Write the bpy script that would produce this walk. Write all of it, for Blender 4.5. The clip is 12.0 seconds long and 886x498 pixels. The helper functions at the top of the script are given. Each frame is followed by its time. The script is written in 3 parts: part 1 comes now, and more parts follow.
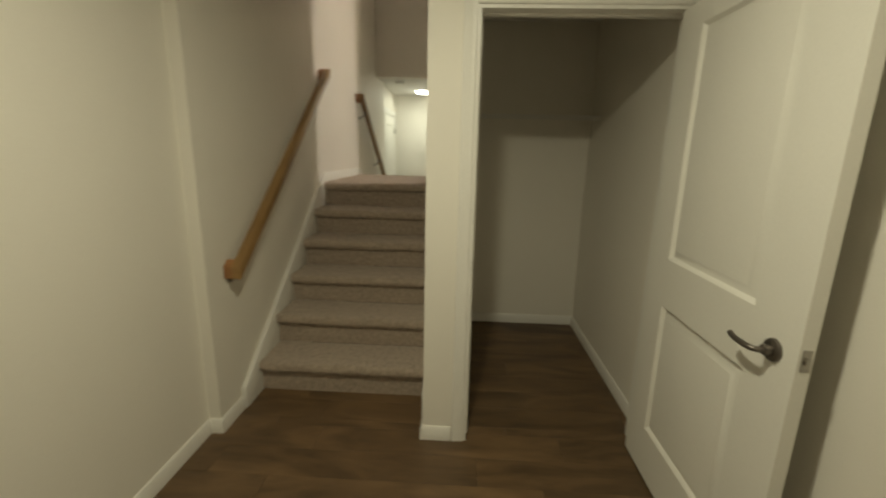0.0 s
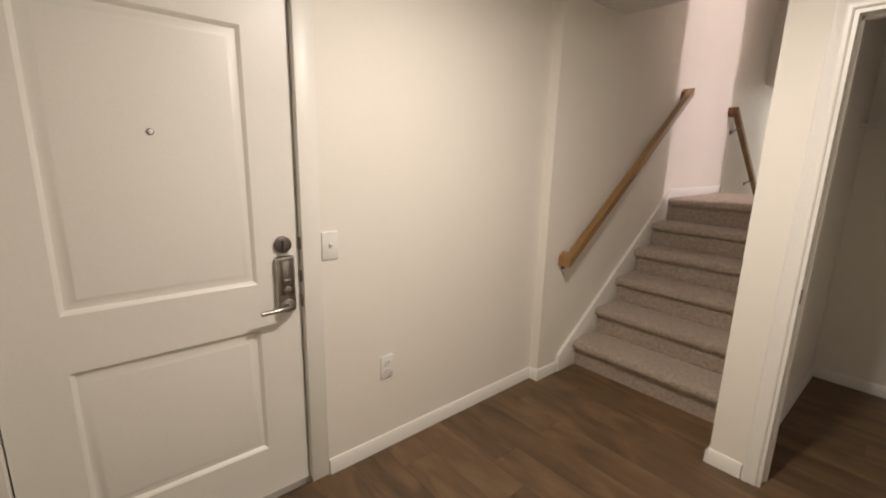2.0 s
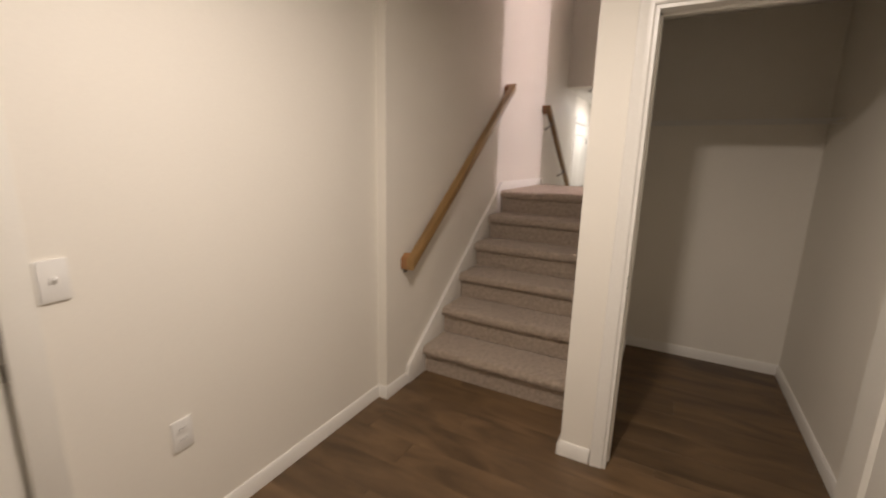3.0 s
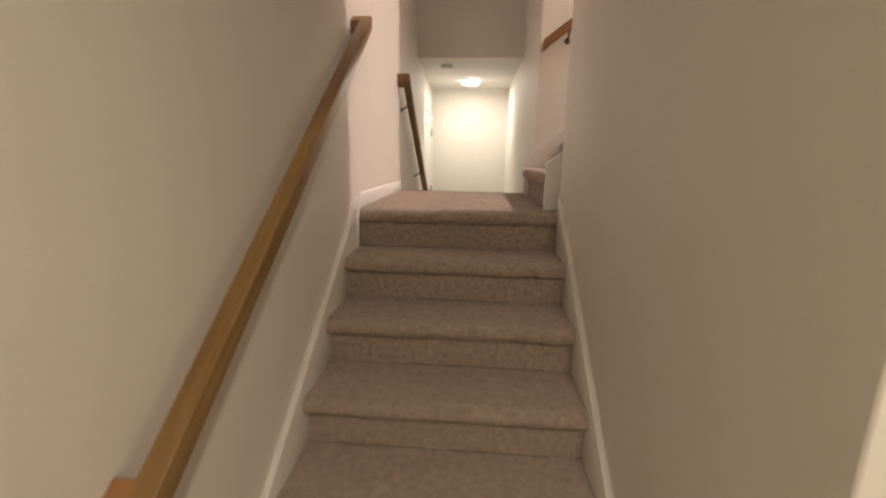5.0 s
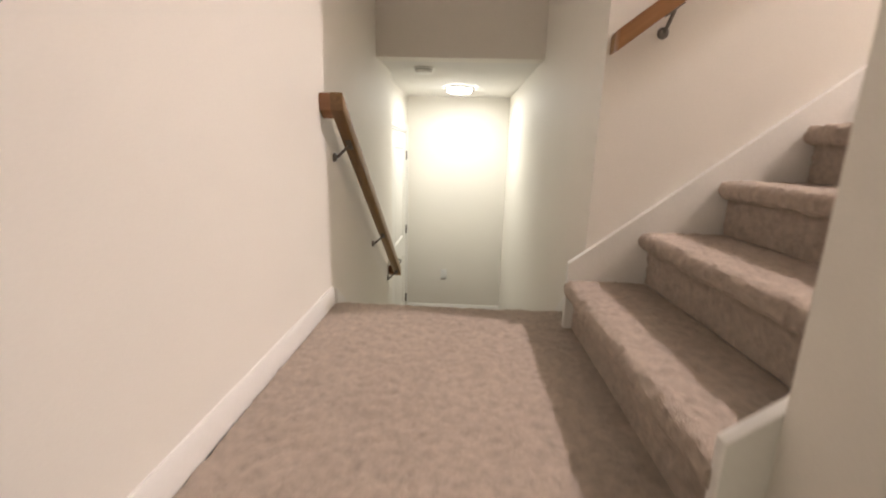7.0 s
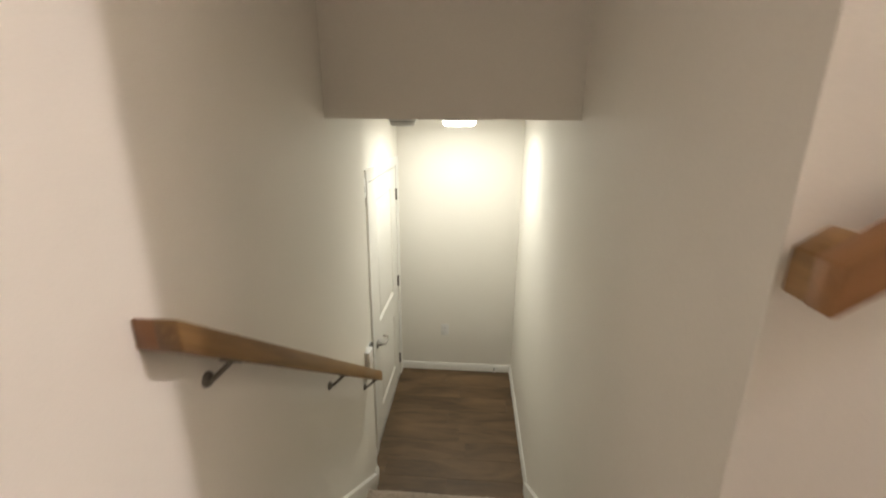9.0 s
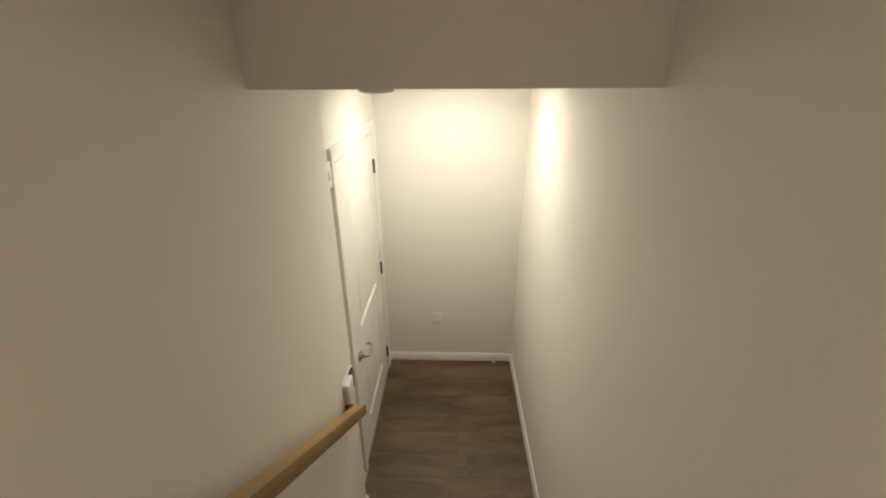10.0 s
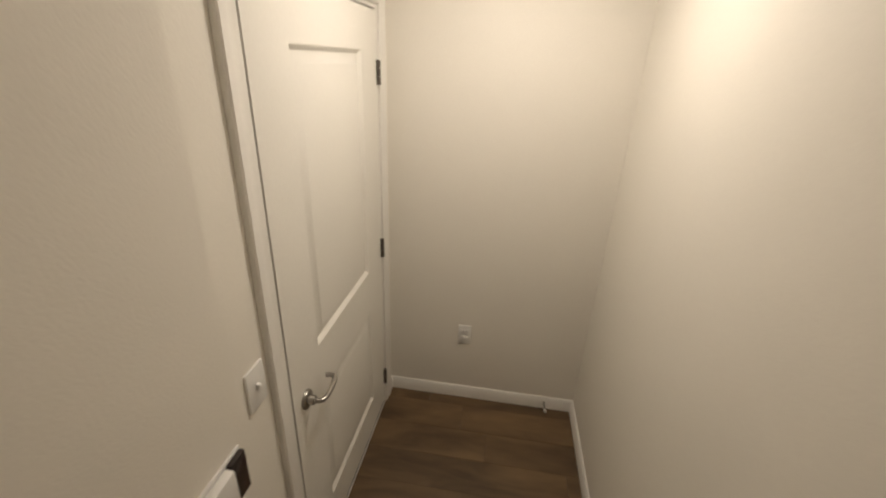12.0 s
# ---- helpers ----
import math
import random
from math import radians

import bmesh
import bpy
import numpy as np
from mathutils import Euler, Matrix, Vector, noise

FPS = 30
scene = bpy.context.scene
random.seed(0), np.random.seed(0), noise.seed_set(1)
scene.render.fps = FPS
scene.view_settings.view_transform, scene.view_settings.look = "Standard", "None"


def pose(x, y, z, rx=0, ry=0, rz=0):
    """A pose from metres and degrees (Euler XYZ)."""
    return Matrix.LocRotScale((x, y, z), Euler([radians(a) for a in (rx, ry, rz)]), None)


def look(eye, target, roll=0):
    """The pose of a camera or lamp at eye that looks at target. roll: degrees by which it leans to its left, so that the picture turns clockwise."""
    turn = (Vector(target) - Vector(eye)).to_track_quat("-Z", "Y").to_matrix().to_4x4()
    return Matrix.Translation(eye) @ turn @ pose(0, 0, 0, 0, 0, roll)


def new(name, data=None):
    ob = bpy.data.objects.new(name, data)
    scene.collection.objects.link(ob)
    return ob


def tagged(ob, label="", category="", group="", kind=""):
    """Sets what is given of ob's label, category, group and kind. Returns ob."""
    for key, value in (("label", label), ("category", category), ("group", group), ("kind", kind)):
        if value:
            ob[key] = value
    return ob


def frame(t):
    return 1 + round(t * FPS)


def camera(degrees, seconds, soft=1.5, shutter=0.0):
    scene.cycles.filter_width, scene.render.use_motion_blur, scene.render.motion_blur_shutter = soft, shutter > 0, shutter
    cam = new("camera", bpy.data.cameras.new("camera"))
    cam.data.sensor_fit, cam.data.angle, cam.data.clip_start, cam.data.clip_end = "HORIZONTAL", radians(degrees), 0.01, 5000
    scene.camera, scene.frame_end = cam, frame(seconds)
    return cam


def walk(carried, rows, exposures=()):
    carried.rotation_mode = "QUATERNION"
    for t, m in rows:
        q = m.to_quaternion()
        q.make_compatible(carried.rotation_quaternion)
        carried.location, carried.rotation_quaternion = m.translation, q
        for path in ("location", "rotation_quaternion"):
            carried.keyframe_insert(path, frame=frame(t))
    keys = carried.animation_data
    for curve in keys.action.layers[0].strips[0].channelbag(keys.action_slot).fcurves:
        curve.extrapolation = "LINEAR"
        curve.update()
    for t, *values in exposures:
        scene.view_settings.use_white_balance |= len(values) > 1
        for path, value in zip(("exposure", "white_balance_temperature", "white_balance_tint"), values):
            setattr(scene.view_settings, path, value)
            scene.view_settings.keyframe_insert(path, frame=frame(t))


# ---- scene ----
cam = camera(92.6, 12.0, soft=2.0, shutter=0.5)
PATH = [
    (0, (1.2, -2.126, 1.431), (1.11, -0.179, 0.983), 1.3),
    (0.5, (1.375, -2.243, 1.43), (0.813, -0.368, 1.017), 2.0),
    (1, (1.546, -2.332, 1.447), (0.599, -0.622, 1.027), 2.4),
    (1.5, (1.572, -2.416, 1.45), (0.275, -0.952, 1.03), 2.3),
    (2, (1.563, -2.463, 1.452), (0.077, -1.192, 1.031), 1.4),
    (2.5, (1.548, -2.367, 1.45), (0.274, -0.887, 1.017), 1.5),
    (3, (1.379, -2.161, 1.431), (0.452, -0.439, 1.01), 1.4),
    (3.2, (1.28, -2.065, 1.441), (0.471, -0.283, 1.029), 1.1),
    (4.8, (0.602, -0.806, 1.411), (0.432, 1.147, 1.018), 1.3),
    (5, (0.602, -0.669, 1.414), (0.459, 1.281, 0.994), 1.0),
    (5.5, (0.561, -0.159, 1.462), (0.468, 1.801, 1.076), 1.3),
    (6, (0.443, 0.379, 1.532), (0.505, 2.353, 1.221), 2.2),
    (6.5, (0.499, 0.712, 1.693), (0.485, 2.672, 1.297), 2.1),
    (8.3, (0.573, 1.544, 2.136), (0.454, 3.468, 1.601), 0.8),
    (8.5, (0.573, 1.636, 2.226), (0.472, 3.55, 1.653), 1.0),
    (9, (0.608, 1.969, 2.361), (0.474, 3.878, 1.78), 0.5),
    (9.5, (0.557, 2.241, 2.431), (0.425, 4.107, 1.723), -0.5),
    (10, (0.515, 2.617, 2.433), (0.462, 4.441, 1.612), -0.4),
    (10.5, (0.531, 2.913, 2.411), (0.429, 4.712, 1.543), -1.2),
    (11, (0.53, 3.18, 2.198), (0.433, 4.977, 1.326), -0.4),
    (11.5, (0.543, 3.442, 2.031), (0.378, 5.229, 1.15), 0.6),
    (12, (0.506, 3.685, 1.819), (0.255, 5.494, 1.004), 2.4),
]
EXPOSURES = [
    (0, -0.62, 6700, -4),
    (0.5, -0.12, 6150, 2),
    (1, -0.1, 6150, 14),
    (2, 0.0, 6100, 18),
    (3, -0.08, 6200, 20),
    (5, -0.08, 6800, 18),
    (5.5, 0.0, 6600, 17),
    (6, 0.35, 6300, 15),
    (6.5, 0.3, 6100, 13),
    (8.5, 0.0, 6100, 8),
    (9.5, -0.1, 6400, 8),
    (10, -0.2, 6750, 10),
    (11, -0.4, 6900, 14),
    (12, -0.7, 7000, 18),
]
walk(cam, [(t, look(e, g, r)) for t, e, g, r in PATH], exposures=EXPOSURES)

# ---- world, lights ----
world = bpy.data.worlds.new("night")
world.use_nodes = True
world.node_tree.nodes["Background"].inputs[0].default_value = (0.02, 0.02, 0.025, 1)
scene.world = world


def bulb(name, place, watts, colour, across):
    """The light of a flush lamp: a disc that shines down from its diffuser."""
    data = bpy.data.lights.new(name, "AREA")
    data.shape, data.size, data.energy, data.color = "DISK", across, watts, colour
    ob = new(name, data)
    ob.matrix_world = pose(*place)
    return ob


FOYER_LAMP = (1.05, -1.45, 2.39)
HALL_LAMP = (0.50, 4.98, 2.37)
UPPER_LAMP = (4.1, 2.1, 5.3)
bulb("foyer_light", (1.05, -1.45, 2.34), 28, (1.0, 0.885, 0.70), 0.12)
bulb("hall_light", (0.50, 4.98, 2.32), 8.5, (1.0, 0.97, 0.85), 0.14)
bulb("upper_light", (4.1, 2.1, 5.23), 170, (1.0, 0.85, 0.81), 0.18)


# ---- materials ----
def material(name, colour, rough=0.5, metal=0.0, vary=0.06, scale=3.0, grain=200.0, bump=0.05, dist=0.001, spec=0.5):
    m = bpy.data.materials.new(name)
    m.use_nodes = True
    n, l = m.node_tree.nodes, m.node_tree.links
    b = n["Principled BSDF"]
    b.inputs["Roughness"].default_value, b.inputs["Metallic"].default_value = rough, metal
    b.inputs["Specular IOR Level"].default_value = spec
    geo = n.new("ShaderNodeNewGeometry")
    big, small = n.new("ShaderNodeTexNoise"), n.new("ShaderNodeTexNoise")
    big.inputs["Scale"].default_value, small.inputs["Scale"].default_value = scale, grain
    big.inputs["Detail"].default_value, small.inputs["Detail"].default_value = 4, 2
    for t in (big, small):
        l.new(geo.outputs["Position"], t.inputs["Vector"])
    add = n.new("ShaderNodeMath")
    add.operation = "ADD"
    l.new(big.outputs["Fac"], add.inputs[0])
    l.new(small.outputs["Fac"], add.inputs[1])
    ramp = n.new("ShaderNodeMapRange")
    ramp.inputs["From Min"].default_value, ramp.inputs["From Max"].default_value = 0.6, 1.4
    ramp.inputs["To Min"].default_value, ramp.inputs["To Max"].default_value = 1 - vary, 1 + vary
    l.new(add.outputs[0], ramp.inputs["Value"])
    mix = n.new("ShaderNodeVectorMath")
    mix.operation = "SCALE"
    mix.inputs[0].default_value = colour
    l.new(ramp.outputs[0], mix.inputs["Scale"])
    l.new(mix.outputs[0], b.inputs["Base Color"])
    bp = n.new("ShaderNodeBump")
    bp.inputs["Strength"].default_value, bp.inputs["Distance"].default_value = bump, dist
    l.new(small.outputs["Fac"], bp.inputs["Height"])
    l.new(bp.outputs[0], b.inputs["Normal"])
    return m


def wood(name, dark, light, axis, rough, per_object=0.0, fine=60.0, bump=0.12, draw=0.09, tilt=0.0):
    """Grain drawn out along one axis of the world, tilted by an angle for a sloping rail; boards differ by Object Info's Random."""
    m = bpy.data.materials.new(name)
    m.use_nodes = True
    n, l = m.node_tree.nodes, m.node_tree.links
    b = n["Principled BSDF"]
    geo, info, mapping = n.new("ShaderNodeNewGeometry"), n.new("ShaderNodeObjectInfo"), n.new("ShaderNodeMapping")
    s = [1.0, 1.0, 1.0]
    s[axis] = draw
    mapping.inputs["Scale"].default_value = s
    shift = n.new("ShaderNodeVectorMath")
    shift.operation = "MULTIPLY_ADD"
    shift.inputs[1].default_value = (37.0, 17.0, 53.0)
    l.new(info.outputs["Random"], shift.inputs[0])
    l.new(geo.outputs["Position"], shift.inputs[2])
    turn = n.new("ShaderNodeVectorRotate")
    turn.inputs["Axis"].default_value, turn.inputs["Angle"].default_value = ((0, 1, 0) if axis == 0 else (1, 0, 0)), tilt
    l.new(shift.outputs[0], turn.inputs["Vector"])
    l.new(turn.outputs[0], mapping.inputs["Vector"])
    big, small = n.new("ShaderNodeTexNoise"), n.new("ShaderNodeTexNoise")
    big.inputs["Scale"].default_value, big.inputs["Detail"].default_value, big.inputs["Distortion"].default_value = 6.0, 7, 1.0
    small.inputs["Scale"].default_value, small.inputs["Detail"].default_value = fine, 4
    for t in (big, small):
        l.new(mapping.outputs[0], t.inputs["Vector"])
    a = n.new("ShaderNodeMath")
    a.operation = "MULTIPLY_ADD"
    a.inputs[1].default_value = 0.28
    l.new(small.outputs["Fac"], a.inputs[0])
    l.new(big.outputs["Fac"], a.inputs[2])
    c = n.new("ShaderNodeMath")
    c.operation = "MULTIPLY_ADD"
    c.inputs[1].default_value = per_object
    l.new(info.outputs["Random"], c.inputs[0])
    l.new(a.outputs[0], c.inputs[2])
    ramp = n.new("ShaderNodeValToRGB")
    e = ramp.color_ramp.elements
    e[0].position, e[0].color = 0.42, (*dark, 1)
    e[1].position, e[1].color = 0.88 + per_object * 0.5, (*light, 1)
    l.new(c.outputs[0], ramp.inputs["Fac"])
    l.new(ramp.outputs[0], b.inputs["Base Color"])
    r = n.new("ShaderNodeMapRange")
    r.inputs["To Min"].default_value, r.inputs["To Max"].default_value = rough - 0.08, rough + 0.12
    l.new(small.outputs["Fac"], r.inputs["Value"])
    l.new(r.outputs[0], b.inputs["Roughness"])
    bp = n.new("ShaderNodeBump")
    bp.inputs["Strength"].default_value, bp.inputs["Distance"].default_value = bump, 0.0015
    l.new(small.outputs["Fac"], bp.inputs["Height"])
    l.new(bp.outputs[0], b.inputs["Normal"])
    return m


WALL = material("wall_paint", (0.84, 0.805, 0.73), 0.6, vary=0.025, scale=1.6, grain=170, bump=0.3, dist=0.0015, spec=0.35)
CEIL = material("ceiling_paint", (0.80, 0.78, 0.74), 0.85, vary=0.03, scale=2, grain=180, bump=0.3, dist=0.0015, spec=0.2)
TRIM = material("trim_enamel", (0.83, 0.81, 0.76), 0.35, vary=0.03, scale=4, grain=90, bump=0.04)
DOOR = material("door_enamel", (0.82, 0.80, 0.74), 0.38, vary=0.025, scale=3, grain=120, bump=0.06)
CARPET = material("carpet_pile", (0.45, 0.37, 0.295), 0.95, vary=0.36, scale=42, grain=330, bump=0.9, dist=0.006, spec=0.1)
pile = CARPET.node_tree.nodes["Principled BSDF"].inputs
pile["Sheen Weight"].default_value, pile["Sheen Roughness"].default_value = 0.4, 0.5
pile["Sheen Tint"].default_value = (1.0, 0.90, 0.80, 1)
PLANK = wood("vinyl_plank", (0.055, 0.034, 0.017), (0.195, 0.119, 0.058), 0, 0.46, per_object=0.10, fine=26, draw=0.3)
OAK_Y = wood("stained_oak", (0.13, 0.060, 0.016), (0.52, 0.30, 0.105), 1, 0.36)
OAK_RISING = wood("stained_oak_rising", (0.16, 0.084, 0.027), (0.55, 0.345, 0.13), 1, 0.36, fine=60, draw=0.07, tilt=-0.652)
OAK_FALLING = wood("stained_oak_falling", (0.16, 0.084, 0.027), (0.55, 0.345, 0.13), 1, 0.36, fine=60, draw=0.07, tilt=0.619)
OAK_UPPER = wood("stained_oak_upper", (0.15, 0.064, 0.022), (0.40, 0.20, 0.078), 0, 0.34, fine=75, draw=0.05, tilt=0.652)
OAK_X = wood("stained_oak_across", (0.15, 0.064, 0.022), (0.37, 0.18, 0.07), 0, 0.34)
NICKEL = material("satin_nickel", (0.40, 0.38, 0.35), 0.3, 1.0, vary=0.06, scale=20, grain=300)
DARKMETAL = material("dark_bronze", (0.19, 0.17, 0.15), 0.4, 0.9, vary=0.15, scale=20)
PLASTIC = material("white_plastic", (0.80, 0.79, 0.76), 0.35, vary=0.015, scale=8)
GREYPLASTIC = material("grey_plastic", (0.45, 0.45, 0.43), 0.45, vary=0.05, scale=30)
BLACK = material("dark_glossy_plastic", (0.03, 0.02, 0.018), 0.25, vary=0.1, scale=20)
SLOT = material("slot_dark", (0.05, 0.05, 0.05), 0.6)
# flat black that stands for the shade in the hall door's gaps
GAP_SHADE = material("gap_shade_black", (0.02, 0.02, 0.02), 0.8)
SUBFLOOR = material("subfloor", (0.04, 0.03, 0.025), 0.9)


def diffuser(name, strength):
    m = bpy.data.materials.new(name)
    m.use_nodes = True
    shade = m.node_tree.nodes["Principled BSDF"].inputs
    shade["Emission Color"].default_value, shade["Emission Strength"].default_value = (1, 0.94, 0.84, 1), strength
    return m


GLOW = diffuser("lit_diffuser", 14.0)
HALL_GLOW = diffuser("bright_lit_diffuser", 33.0)


# ---- mesh helpers ----
def add_box(bm, x0, x1, y0, y1, z0, z1, bevel=0.0):
    m = Matrix.LocRotScale(((x0 + x1) / 2, (y0 + y1) / 2, (z0 + z1) / 2), None, (abs(x1 - x0), abs(y1 - y0), abs(z1 - z0)))
    vs = bmesh.ops.create_cube(bm, size=1, matrix=m)["verts"]
    if bevel:
        es = list({e for v in vs for e in v.link_edges})
        bmesh.ops.bevel(bm, geom=es, offset=bevel, segments=2, affect="EDGES", profile=0.5)
    return bm


def box(*a, bevel=0.0):
    return add_box(bmesh.new(), *a, bevel=bevel)


def tube(points, radius, sides=12):
    """A round bar along a line of points."""
    bm, rings = bmesh.new(), []
    pts = [Vector(p) for p in points]
    for i, p in enumerate(pts):
        d = (pts[min(i + 1, len(pts) - 1)] - pts[max(i - 1, 0)]).normalized()
        q = d.to_track_quat("Z", "Y")
        rings.append([bm.verts.new(p + q @ Vector((radius * math.cos(a), radius * math.sin(a), 0))) for a in [2 * math.pi * k / sides for k in range(sides)]])
    for r, s in zip(rings, rings[1:]):
        for k in range(sides):
            bm.faces.new((r[k], r[(k + 1) % sides], s[(k + 1) % sides], s[k]))
    bm.faces.new(rings[0][::-1])
    bm.faces.new(rings[-1])
    return bm


def disc(centre, axis, radius, depth, rim=0.0, sides=32):
    """A round plate with a bevelled rim, from its base centre along axis."""
    bm = bmesh.new()
    q, c, rings = Vector(axis).to_track_quat("Z", "Y"), Vector(centre), []
    for r, h in ((radius, 0), (radius, depth - rim), (radius - rim * 0.3, depth - rim * 0.35), (radius - rim, depth)):
        rings.append([bm.verts.new(c + q @ Vector((r * math.cos(a), r * math.sin(a), h))) for a in [2 * math.pi * k / sides for k in range(sides)]])
    for r, s in zip(rings, rings[1:]):
        for k in range(sides):
            bm.faces.new((r[k], r[(k + 1) % sides], s[(k + 1) % sides], s[k]))
    bm.faces.new(rings[0][::-1])
    bm.faces.new(rings[-1])
    return bm


def prism(profile, axis, a, b, bevel=0.0):
    """A closed outline drawn out from a to b. axis 'x': outline in (y, z); axis 'y': outline in (x, z)."""
    bm = bmesh.new()
    put = (lambda p, t: (t, p[0], p[1])) if axis == "x" else (lambda p, t: (p[0], t, p[1]))
    u, v = [bm.verts.new(put(p, a)) for p in profile], [bm.verts.new(put(p, b)) for p in profile]
    bm.faces.new(u)
    bm.faces.new(v[::-1])
    for k in range(len(u)):
        j = (k + 1) % len(u)
        bm.faces.new((u[k], v[k], v[j], u[j]))
    bmesh.ops.recalc_face_normals(bm, faces=bm.faces)
    if bevel:
        bmesh.ops.bevel(bm, geom=list(bm.edges), offset=bevel, segments=2, affect="EDGES", profile=0.5)
    return bm


def mesh_of(name, bm, mat, smooth=False):
    bmesh.ops.remove_doubles(bm, verts=bm.verts, dist=1e-6)
    bmesh.ops.recalc_face_normals(bm, faces=bm.faces)
    me = bpy.data.meshes.new(name)
    bm.to_mesh(me)
    bm.free()
    me.materials.append(mat)
    if smooth:
        me.polygons.foreach_set("use_smooth", [True] * len(me.polygons))
        me.set_sharp_from_angle(angle=radians(35))
    return me


def part(name, bm, mat, parent, label="", smooth=True):
    ob = new(name, mesh_of(name, bm, mat, smooth))
    ob.parent = parent
    if label:
        tagged(ob, label)
    return ob


def thing(name, m, label, category, group="", kind=""):
    ob = new(name)
    ob.matrix_world = m
    return tagged(ob, label, category, group, kind)


def structure(name, bm, mat, label, category, smooth=False):
    return tagged(new(name, mesh_of(name, bm, mat, smooth)), label, category, kind="structure")


# ---- plan ----
TOP = 5.3
RISE, RUN, RUN_A = 0.193, 0.253, 0.262
LAND = 6 * RISE
NOSE_A, NOSE_D = 1.41, 2.72
XR = 1.03                      # right side of the lower stairs
X2 = 1.02                      # right side of the hall
YU0, YU1 = 1.54, 2.54          # sides of the upper flight
FL = -0.062                    # foyer's left wall
HL = -0.05                     # hall's left wall
END = 5.64

# walls
structure("wall_stairs_left", box(-0.25, 0, -0.27, 4.30, -0.1, TOP), WALL, "off-white painted wall beside the carpeted stairs", "wall")
bm = box(-0.30, FL, -3.6, -2.77, -0.1, 2.5)
add_box(bm, -0.30, FL, -1.775, -0.27, -0.1, 2.5)
add_box(bm, -0.30, FL, -2.77, -1.775, 2.07, 2.5)
structure("wall_foyer_left", bm, WALL, "off-white painted entry wall with the front door", "wall")
bm = box(-0.25, HL, 4.30, 4.55, -0.1, 2.5)
add_box(bm, -0.25, HL, 5.51, END, -0.1, 2.5)
add_box(bm, -0.25, HL, 4.55, 5.51, 2.005, 2.5)
structure("wall_hall_left", bm, WALL, "off-white painted wall around the hall door", "wall")
structure("wall_hall_end", box(-0.25, 1.17, END, 5.79, -0.1, 2.5), WALL, "off-white painted end wall of the hall", "wall")
structure("wall_hall_right", box(X2, 1.17, YU1 + 0.15, END, -0.1, TOP), WALL, "off-white painted wall beside the descending stairs", "wall")
structure("wall_stairs_right", box(XR, 1.17, -0.235, YU0, -0.1, TOP), WALL, "off-white painted wall between stairs and closet", "wall")
structure("wall_upper_far", box(X2, 5.35, YU1, YU1 + 0.15, -0.1, TOP), WALL, "off-white painted wall beside the upper flight", "wall")
structure("wall_upper_near", box(1.17, 5.35, YU0 - 0.12, YU0, -0.1, TOP), WALL, "off-white painted wall beside the upper flight", "wall")
structure("wall_upper_end", box(5.2, 5.35, YU0, YU1, 2.6, TOP), WALL, "off-white painted wall at the top of the stairs", "wall")
bm = box(1.17, 1.235, -0.235, -0.12, -0.1, 2.5)
add_box(bm, 2.104, 2.47, -0.235, -0.12, -0.1, 2.5)
add_box(bm, 1.235, 2.104, -0.235, -0.12, 2.015, 2.5)
structure("wall_closet_front", bm, WALL, "off-white painted wall around the closet opening", "wall")
structure("wall_closet_right", box(2.165, 2.30, -0.12, 1.355, -0.1, 2.5), WALL, "off-white painted side wall of the closet", "wall")
structure("wall_closet_back", box(1.17, 2.30, 1.355, 1.42, -0.1, 2.5), WALL, "off-white painted back wall of the closet", "wall")
structure("wall_foyer_right", box(2.20, 2.47, -3.6, -0.235, -0.1, 2.5), WALL, "off-white painted side wall of the foyer", "wall")
structure("wall_foyer_back", box(-0.30, 2.47, -3.75, -3.6, -0.1, 2.5), WALL, "off-white painted back wall of the foyer", "wall")
structure("wall_over_foyer", box(0, XR, 0.26, 0.38, 2.5, TOP), WALL, "off-white painted wall above the foyer ceiling", "wall")
structure("wall_over_hall", box(0, X2, 3.72, 3.85, 2.365, TOP), WALL, "off-white painted header wall above the descending stairs", "wall")
# ceilings
bm = box(FL, 2.20, -3.6, -0.27, 2.39, 2.5)
add_box(bm, 0, XR, -0.27, 0.38, 2.39, 2.5)
structure("ceiling_foyer", bm, CEIL, "flat white foyer ceiling", "ceiling")
structure("ceiling_closet", box(1.17, 2.165, -0.12, 1.355, 2.39, 2.5), CEIL, "flat white closet ceiling", "ceiling")
structure("ceiling_hall", box(HL, X2, 3.85, END, 2.37, 2.5), CEIL, "flat white hall ceiling", "ceiling")
structure("ceiling_upper", box(-0.25, 5.35, 0.26, 3.85, TOP, TOP + 0.1), CEIL, "flat white ceiling above the stairs", "ceiling")
structure("floor_upper", box(2.97, 5.2, YU0, YU1, 2.6, 2.895), CARPET, "beige carpeted upper floor", "floor")


